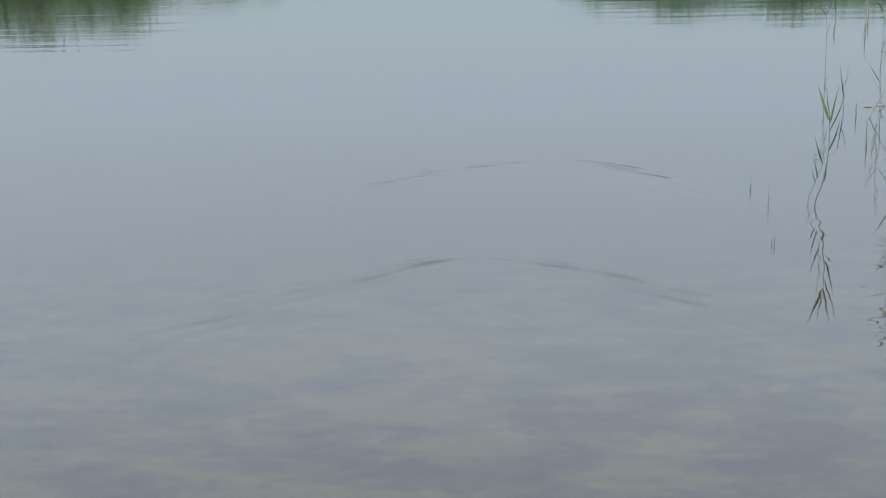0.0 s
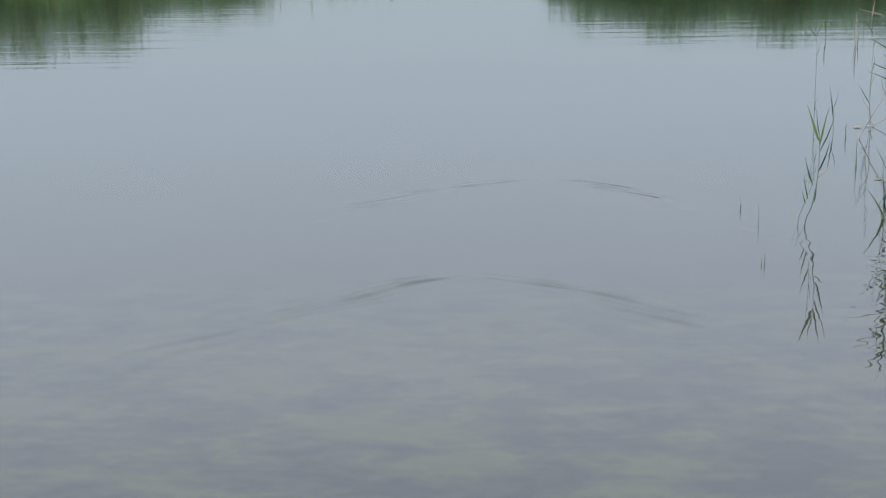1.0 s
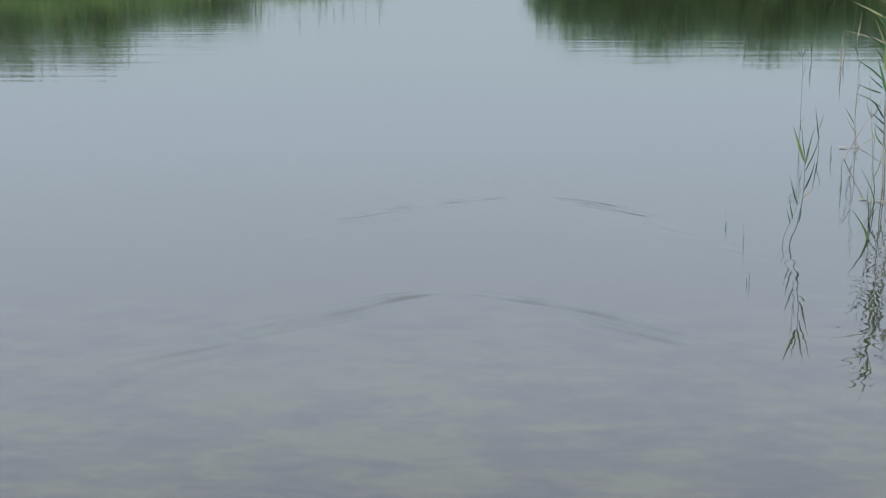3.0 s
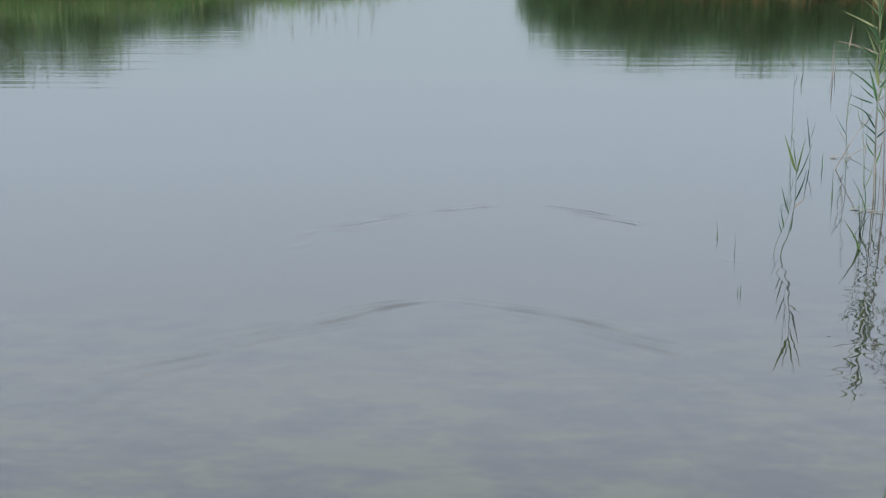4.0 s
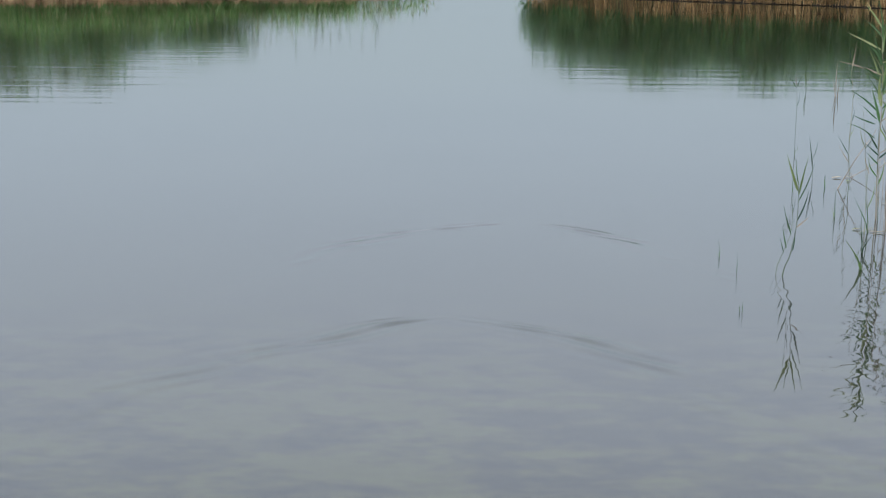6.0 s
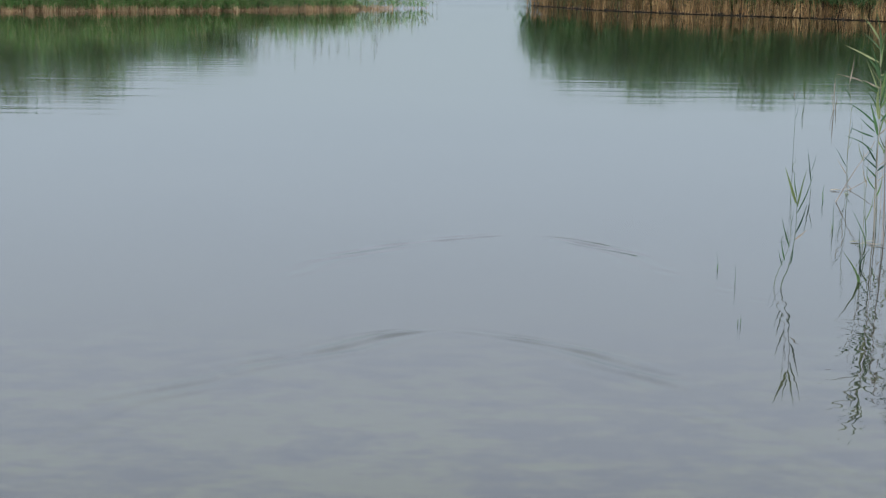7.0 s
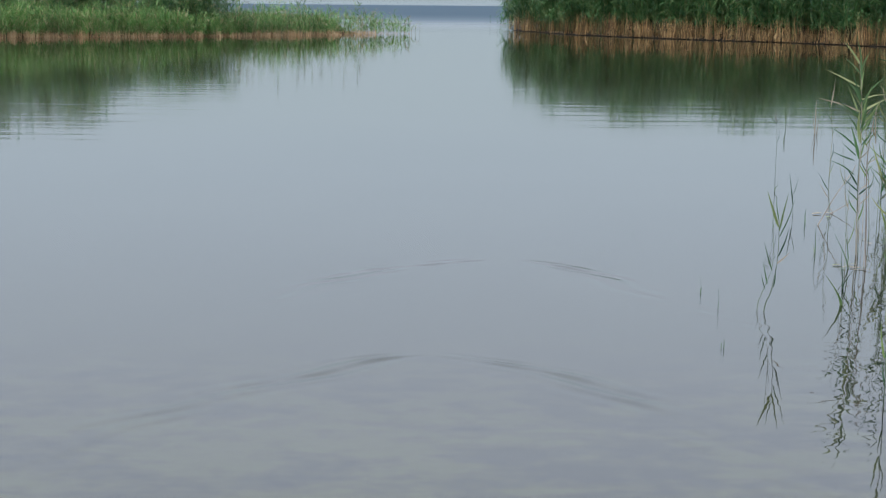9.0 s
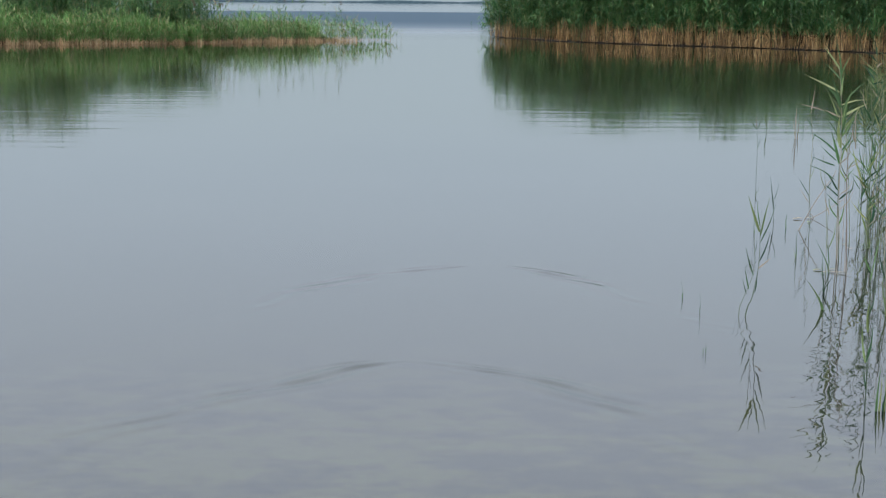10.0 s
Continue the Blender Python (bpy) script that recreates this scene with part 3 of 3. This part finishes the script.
reed((1.59, 7.62), [(0.000, 0.0), (0.015, 0.071), (0.037, 0.133), (0.064, 0.205), (0.073, 0.272), (0.072, 0.364), (0.068, 0.471)],
     [(0.070, 0.272, 9, 0.047, -0.24, 0.5), (0.069, 0.440, 0, 0.082, 0.05, 0.6), (0.071, 0.334, 9, 0.077, -0.06, 0.5)],
     "thin bare reed stalk rising beside the slender reed", 2, radius=0.0016, width=0.007)
reed((2.71, 12.49), [(0.000, 0.0), (-0.001, 0.138), (0.000, 0.335), (-0.002, 0.482), (-0.014, 0.648)],
     [(-0.011, 0.580, -38, 0.110, -0.04, 0.9), (-0.006, 0.589, 21, 0.099, -0.01, 0.8), (-0.012, 0.599, -3, 0.107, 0.05, 0.7), (0.000, 0.010, 12, 0.081, -0.18, 0.6), (0.001, 0.423, 11, 0.105, -0.07, 0.6)],
     "thin tall reed stalk with a small tuft at its tip", 23, radius=0.002, width=0.01)
reed((2.55, 11.07), [(0.000, 0.0), (-0.004, 0.092), (-0.008, 0.180)],
     [(-0.004, 0.084, -8, 0.257, 0.00, 1.0), (-0.003, 0.167, 10, 0.138, -0.02, 0.7)],
     "slim reed shoot with two pointed leaves in open water", 3, radius=0.0018, width=0.012)
reed((2.56, 10.70), [],
     [(0.000, 0.000, -1, 0.111, 0.06, 1.0)],
     "single thin green reed shoot", 4, width=0.011)
reed((2.33, 9.43), [],
     [(0.000, 0.000, 2, 0.193, 0.02, 1.0), (-0.004, 0.000, -10, 0.058, 0.00, 0.5)],
     "single green reed shoot beside the clump", 5, width=0.012)
reed((3.45, 13.58), [(0.000, 0.0), (0.006, 0.198), (0.011, 0.411), (-0.015, 0.622), (-0.015, 0.728)],
     [(-0.017, 0.649, 9, 0.266, -0.01, 0.9), (-0.012, 0.659, 1, 0.263, 0.11, 0.8), (-0.015, 0.622, -13, 0.178, 0.04, 0.8), (0.007, 0.384, 31, 0.124, 0.10, 0.6), (0.001, 0.517, -37, 0.132, -0.04, 0.7)],
     "thin reed with a narrow leafy tip at the clump's edge", 6, radius=0.0025, width=0.014)
reed((2.62, 10.26), [(0.000, 0.0), (0.005, 0.147), (-0.011, 0.310), (-0.010, 0.452), (-0.001, 0.589)],
     [(-0.015, 0.306, -33, 0.153, 0.00, 0.8), (-0.013, 0.253, -33, 0.130, 0.01, 0.8), (-0.006, 0.533, 3, 0.113, -0.09, 0.5), (-0.009, 0.432, 19, 0.098, -0.03, 0.5)],
     "thin pale reed with two slanting leaves", 7, radius=0.002, width=0.01)
reed((2.63, 10.60), [(0.000, 0.0), (0.057, 0.110), (0.122, 0.233), (0.226, 0.393), (0.252, 0.452)],
     [(0.157, 0.288, 17, 0.097, -0.14, 0.7)],
     "broken dry reed stalk slanting out of the water", 8, dry=True, radius=0.004, width=0.01)
reed((2.87, 11.20), [(0.000, 0.0), (0.103, 0.059), (0.197, 0.122), (0.277, 0.176)],
     [(0.017, 0.009, -99, 0.058, -0.38, 0.8)],
     "broken dry reed stalk lying low over the water", 9, dry=True, radius=0.0032, width=0.012)
reed((2.58, 9.36), [(0.000, 0.0), (-0.008, 0.225), (-0.011, 0.485), (-0.006, 0.669), (-0.012, 0.852), (-0.020, 0.998), (-0.032, 1.143), (-0.049, 1.258)],
     [(-0.028, 1.143, -10, 0.285, -0.04, 1.0), (-0.040, 1.236, -36, 0.180, -0.03, 1.0), (-0.033, 1.172, -48, 0.170, -0.04, 1.0), (-0.040, 1.096, -65, 0.267, -0.01, 0.9), (-0.020, 0.991, -37, 0.181, -0.08, 1.4), (-0.039, 0.932, -23, 0.201, -0.01, 0.9), (-0.024, 0.936, -73, 0.272, -0.03, 0.9), (-0.026, 0.900, -57, 0.176, -0.04, 1.2), (-0.013, 0.936, 64, 0.193, 0.02, 1.2), (-0.009, 0.860, 42, 0.181, 0.03, 1.1), (-0.015, 0.973, 35, 0.235, 0.09, 0.9), (-0.021, 1.012, 80, 0.187, 0.06, 0.7), (-0.013, 0.735, -7, 0.217, 0.05, 1.7), (-0.010, 0.816, 4, 0.212, -0.03, 1.2), (-0.028, 1.070, 9, 0.154, 0.03, 1.0), (-0.022, 1.020, -22, 0.205, 0.03, 1.0), (-0.012, 0.800, 24, 0.224, -0.04, 1.1), (-0.010, 0.760, -30, 0.190, -0.05, 0.9), (-0.007, 0.640, 17, 0.205, 0.05, 1.0), (-0.012, 0.880, 12, 0.230, 0.04, 1.0), (-0.036, 1.190, 22, 0.150, 0.05, 0.8)],
     "tall yellow-green reed with broad spreading leaves", 10, radius=0.0034, width=0.0175, green=LEAF_FRESH)
reed((2.58, 9.31), [(0.000, 0.0), (-0.012, 0.231), (-0.028, 0.453), (-0.031, 0.644)],
     [(-0.030, 0.637, -16, 0.224, -0.01, 1.6), (-0.052, 0.710, -53, 0.212, -0.04, 1.2), (-0.059, 0.626, -69, 0.151, 0.02, 1.0), (-0.050, 0.659, -48, 0.124, 0.01, 0.8), (-0.020, 0.725, 31, 0.157, -0.09, 1.0), (-0.032, 0.468, -37, 0.151, -0.03, 1.1), (-0.054, 0.534, -62, 0.213, -0.06, 0.8), (-0.023, 0.424, -49, 0.117, 0.00, 1.0), (-0.018, 0.405, 53, 0.123, 0.02, 1.0), (-0.023, 0.365, -44, 0.101, 0.00, 0.9), (0.012, 0.520, 31, 0.099, 0.05, 0.8), (-0.025, 0.600, 150, 0.127, 0.01, 0.7), (-0.026, 0.287, -25, 0.135, 0.09, 0.9), (-0.016, 0.231, 13, 0.145, -0.05, 0.8)],
     "leafy green reed in the middle of the clump", 11, radius=0.0028, width=0.015)
reed((2.52, 8.91), [(0.000, 0.0), (-0.012, 0.293), (-0.026, 0.541), (-0.027, 0.699), (-0.009, 0.873), (0.012, 1.002)],
     [(0.017, 0.773, -1, 0.229, 0.01, 0.8), (0.008, 0.821, -9, 0.105, 0.08, 0.8)],
     "tall bare pinkish-tan reed stalk in the clump", 12, dry=True, radius=0.0036, width=0.012)
reed((2.40, 8.87), [(0.000, 0.0), (-0.006, 0.121), (-0.022, 0.281), (-0.019, 0.440), (-0.016, 0.580)],
     [(0.000, 0.007, -23, 0.224, -0.03, 1.3), (0.001, 0.050, -12, 0.185, -0.03, 0.8), (-0.008, 0.157, 9, 0.172, -0.06, 0.7), (-0.016, 0.369, -16, 0.139, 0.03, 0.7)],
     "reed with short leaves close above the water", 13, radius=0.0018, width=0.011)
reed((2.20, 8.22), [],
     [(0.000, 0.000, -2, 0.272, 0.02, 1.0), (0.000, 0.003, 24, 0.117, 0.04, 1.0), (-0.003, 0.000, -5, 0.167, -0.06, 0.7)],
     "low dark reed shoots at the clump's foot", 14, width=0.011)
reed((2.08, 7.77), [],
     [(0.000, 0.000, -31, 0.202, -0.05, 1.5), (0.003, 0.003, -20, 0.094, 0.04, 0.8)],
     "broad green reed leaf slanting out of the water", 15, width=0.011)
reed((2.84, 10.00), [(0.000, 0.0), (-0.011, 0.208), (-0.028, 0.445), (-0.053, 0.681), (-0.070, 0.856)],
     [(-0.063, 0.790, -31, 0.164, -0.09, 1.0), (-0.063, 0.806, 43, 0.118, 0.07, 1.0), (-0.069, 0.845, 4, 0.164, 0.06, 1.1), (-0.048, 0.661, 41, 0.130, 0.09, 0.9), (-0.047, 0.642, -42, 0.125, -0.11, 0.9), (-0.036, 0.524, 48, 0.106, 0.12, 0.8), (-0.029, 0.453, -30, 0.136, 0.05, 0.8), (-0.061, 0.759, 11, 0.159, -0.06, 0.9), (-0.019, 0.346, 15, 0.127, -0.09, 0.7), (-0.070, 0.849, -29, 0.212, -0.02, 1.2), (-0.072, 0.884, -4, 0.210, -0.07, 1.0), (-0.064, 0.810, -60, 0.171, -0.02, 1.1), (-0.064, 0.821, 35, 0.209, -0.01, 1.0)],
     "pale yellow-green reed behind the tall one", 24, radius=0.0026, width=0.014, green=LEAF_OLIVE)
reed((2.96, 9.96), [(0.000, 0.0), (-0.008, 0.215), (-0.012, 0.412), (-0.015, 0.608), (-0.016, 0.764), (-0.031, 0.958), (-0.048, 1.112)],
     [(0.000, 0.008, -13, 0.317, 0.00, 2.0), (0.001, 0.119, 9, 0.217, -0.05, 1.9), (0.001, 0.127, -3, 0.332, -0.03, 1.0), (-0.067, 0.427, 52, 0.189, 0.07, 1.2), (-0.069, 0.325, 22, 0.145, 0.02, 0.9), (-0.069, 0.451, -19, 0.247, 0.02, 1.0), (-0.006, 0.655, -15, 0.137, -0.07, 1.4), (-0.023, 1.143, -37, 0.133, 0.00, 1.2), (-0.028, 1.112, -15, 0.131, -0.04, 1.0), (-0.036, 1.112, 81, 0.081, 0.11, 0.8), (-0.027, 0.958, 23, 0.159, -0.03, 0.9), (-0.026, 0.861, -31, 0.149, -0.02, 0.9), (-0.020, 0.822, 34, 0.135, 0.05, 1.0), (-0.017, 0.569, 6, 0.165, -0.09, 1.1)],
     "stout green reed with broad upright leaves", 36, radius=0.004, width=0.018)
reed((2.93, 9.63), [(0.000, 0.0), (-0.015, 0.262), (-0.042, 0.529), (-0.040, 0.755), (-0.043, 0.943), (-0.068, 1.167), (-0.085, 1.333)],
     [(-0.069, 1.185, -60, 0.169, -0.09, 0.8), (-0.076, 1.241, 63, 0.065, 0.21, 0.7), (-0.078, 1.278, -52, 0.108, -0.06, 0.8), (-0.057, 1.055, -33, 0.142, -0.06, 0.9), (-0.050, 0.999, 11, 0.164, -0.06, 0.9), (-0.039, 0.868, -38, 0.132, -0.10, 0.9), (-0.038, 0.793, 16, 0.137, 0.00, 0.9), (-0.037, 0.699, -40, 0.132, -0.14, 0.9), (-0.037, 0.567, 17, 0.151, -0.02, 0.8), (-0.038, 0.453, 108, 0.073, -0.23, 0.8), (-0.032, 0.414, -22, 0.164, -0.02, 0.8), (-0.080, 1.315, -13, 0.129, -0.06, 0.8)],
     "tall pale-green reed at the back of the clump", 17, radius=0.003, width=0.014)
reed((1.74, 5.77), [(0.000, 0.0), (0.000, 0.115), (-0.003, 0.258), (-0.006, 0.400), (-0.010, 0.540), (-0.013, 0.668)],
     [(-0.009, 0.206, -7, 0.155, 0.03, 1.4), (-0.007, 0.210, 7, 0.158, -0.04, 1.3), (-0.007, 0.334, -2, 0.136, 0.04, 1.3), (-0.012, 0.540, 13, 0.229, 0.02, 1.1), (-0.013, 0.587, -29, 0.084, -0.02, 0.8), (-0.001, 0.091, -6, 0.108, 0.04, 1.2), (-0.014, 0.645, -7, 0.116, -0.05, 1.0), (-0.009, 0.400, 14, 0.109, -0.04, 0.8)],
     "green reed with upright leaves and a tawny stem", 18, radius=0.0022, width=0.009)
reed((1.80, 5.77), [],
     [(-0.014, 0.005, 6, 0.173, 0.01, 1.2), (0.000, 0.000, 6, 0.135, -0.01, 1.1), (0.014, 0.003, 3, 0.089, 0.00, 1.0), (0.021, 0.003, -4, 0.151, -0.02, 0.9)],
     "short dark-green reed tuft in the water", 19, width=0.012)
reed((2.38, 7.62), [(0.000, 0.0), (-0.015, 0.247), (-0.034, 0.430)],
     [(-0.001, 0.012, -3, 0.253, 0.05, 1.8), (-0.011, 0.186, -13, 0.188, 0.02, 1.2)],
     "broad dark-green reed leaf at the clump's side", 20, width=0.012)
reed((4.21, 18.92), [(0.000, 0.0), (-0.007, 0.162), (-0.007, 0.324)],
     [(-0.003, 0.059, 0, 0.294, 0.05, 0.8)],
     "single thin stalk standing far out", 21, radius=0.003, width=0.016)
reed((4.37, 17.99), [(0.000, 0.0), (-0.001, 0.169), (-0.002, 0.323)],
     [(-0.002, 0.042, -2, 0.399, 0.03, 1.5), (-0.008, 0.014, -9, 0.255, 0.03, 0.8), (0.020, 0.014, 1, 0.211, -0.03, 0.7)],
     "tan dry reed tuft standing far out", 22, dry=True, radius=0.003, width=0.02)


def filler(rng, base, high, tilt, count, low, size, spread, label, seed, radius, width, dry=False, green=LEAF_NEAR):
    """A reed of the clump's crowd: a slightly bowed stalk with leaves on both sides."""
    stalk = [(tilt * high * k * k, high * k) for k in (0, 0.35, 0.7, 1.0)]
    blades = []
    for j in range(count):
        at = rng.uniform(low, 1.0)
        way = rng.choice((-1, 1))
        blades.append((tilt * high * at * at, high * at, way * rng.uniform(*spread), rng.uniform(*size), -way * rng.uniform(-0.02, 0.1), rng.uniform(0.7, 1.1)))
    reed(base, stalk, blades, label, seed, radius, width, dry, green=green)


# leafy tops of the back row
back_rng = random.Random(77)
for i in range(15):
    far_off = back_rng.uniform(12.5, 17.5)
    filler(back_rng, (back_rng.uniform(0.290, 0.316) * far_off, far_off), back_rng.uniform(0.7, 1.15), back_rng.uniform(-0.14, 0.1), back_rng.randint(8, 12), 0.4, (0.13, 0.27), (10, 60),
           "leafy green reed in the back row of the clump", 120 + i, 0.003, 0.013, green=LEAF_OLIVE)

# the rest of the clump: thin pale stalks with short stiff leaves, some dead
clump_rng = random.Random(31)
for i in range(11):
    across = clump_rng.uniform(0.268, 0.314)
    far_off = clump_rng.uniform(8.6, 10.5)
    dead = clump_rng.random() < 0.35
    filler(clump_rng, (across * far_off, far_off), clump_rng.uniform(0.35, 0.95), clump_rng.uniform(-0.1, 0.1), clump_rng.randint(1, 2) if dead else clump_rng.randint(2, 5), 0.35, (0.08, 0.17), (12, 50),
           "dead straw-coloured reed stalk in the clump" if dead else "thin green reed in the clump by the water's edge", 50 + i, 0.0018, 0.008, dead)


# the thick of the clump, leafy from low down
thick_rng = random.Random(58)
for i in range(9):
    far_off = thick_rng.uniform(9.0, 12.0)
    filler(thick_rng, (thick_rng.uniform(0.293, 0.318) * far_off, far_off), thick_rng.uniform(0.6, 1.2), thick_rng.uniform(-0.1, 0.05), thick_rng.randint(6, 10), 0.25, (0.11, 0.22), (10, 50),
           "green reed crowded among others in the clump", 160 + i, 0.0026, 0.012, green=LEAF_OLIVE if i % 3 == 0 else LEAF_NEAR)


# sprigs alone in open water
def sprig(base, unit, blades, label, seed):
    thing = tagged(new("water_sprig"), label, "water plant", "sprigs in open water")
    thing.location = (base[0], base[1], 0)
    rng = random.Random(seed)
    for pts in blades:
        path = [(pts[0][0] * unit, 0, -0.3)] + [(q[0] * unit, rng.uniform(-0.01, 0.01), q[1] * unit) for q in pts]
        part("blade", leaf_mesh(path, 0.0042, count=12), LEAF_NEAR, thing)


sprig((1.36, 8.08), 0.0032, [[(0, 0), (2, 8), (-2, 29)], [(1, 0), (1, 6), (-3, 2)]], "small green sprig poking out of the water", 1)
sprig((1.39, 7.66), 0.003, [[(0, 0), (1, 14), (-2, 37)]], "thin curved green sprig poking out of the water", 2)
sprig((2.50, 10.47), 0.0041, [[(0, 0), (0, 14), (1, 30)]], "single thin green blade beside the lone reed", 4)
sprig((1.26, 6.76), 0.0027, [[(0, 0), (1, 8), (0, 18)], [(-4, 0), (-4, 4), (-5, 8)]], "two short green blades poking out of the water", 3)


# broken bits of dead reed afloat
def floating_bits(base, count, spread, label, seed, size=0.06, width=0.008, dry=0.2):
    thing = tagged(new("floating_debris"), label, "plant debris", "debris on the water")
    thing.location = (base[0], base[1], 0.004)
    rng = random.Random(seed)
    for i in range(count):
        x, y, turn = rng.uniform(-spread, spread), rng.uniform(-1.2, 1.2) * spread, rng.uniform(-0.6, 0.6)
        half = size * rng.uniform(0.3, 0.6)
        dx, dy = math.cos(turn) * half, math.sin(turn) * half
        curl = rng.uniform(0.1, 0.35) * half
        bits = leaf_mesh([(x - dx, y - dy, 0.0), (x, y, 0.003), (x + dx, y + dy, curl)], width * rng.uniform(0.7, 1.3), flat=True)
        part("reed_bit", bits, LEAF_DRY if rng.random() < dry else LEAF_NEAR, thing)


# bits added in place of dangling leaves and their reflections
floating_bits((2.45, 8.9), 16, 0.09, "olive and straw bits standing in for low leaves and reflections among the stems", 1, 0.07, 0.009, 0.55)
floating_bits((2.88, 9.85), 12, 0.10, "olive scraps of reed leaf afloat round a stout reed", 6, 0.06, 0.009, 0.4)
floating_bits((2.76, 11.15), 2, 0.012, "curled dry leaf afloat beside the clump", 2, 0.08, 0.028, 1.0)
floating_bits((2.86, 11.2), 1, 0.01, "small dry leaf afloat beside the clump", 3, 0.07, 0.02, 1.0)
floating_bits((2.81, 11.0), 1, 0.01, "small dark leaf afloat beside the clump", 7, 0.06, 0.02, 0.0)
floating_bits((1.21, 10.1), 1, 0.005, "tiny dark leaf afloat in open water", 4, 0.022, 0.012, 0.0)
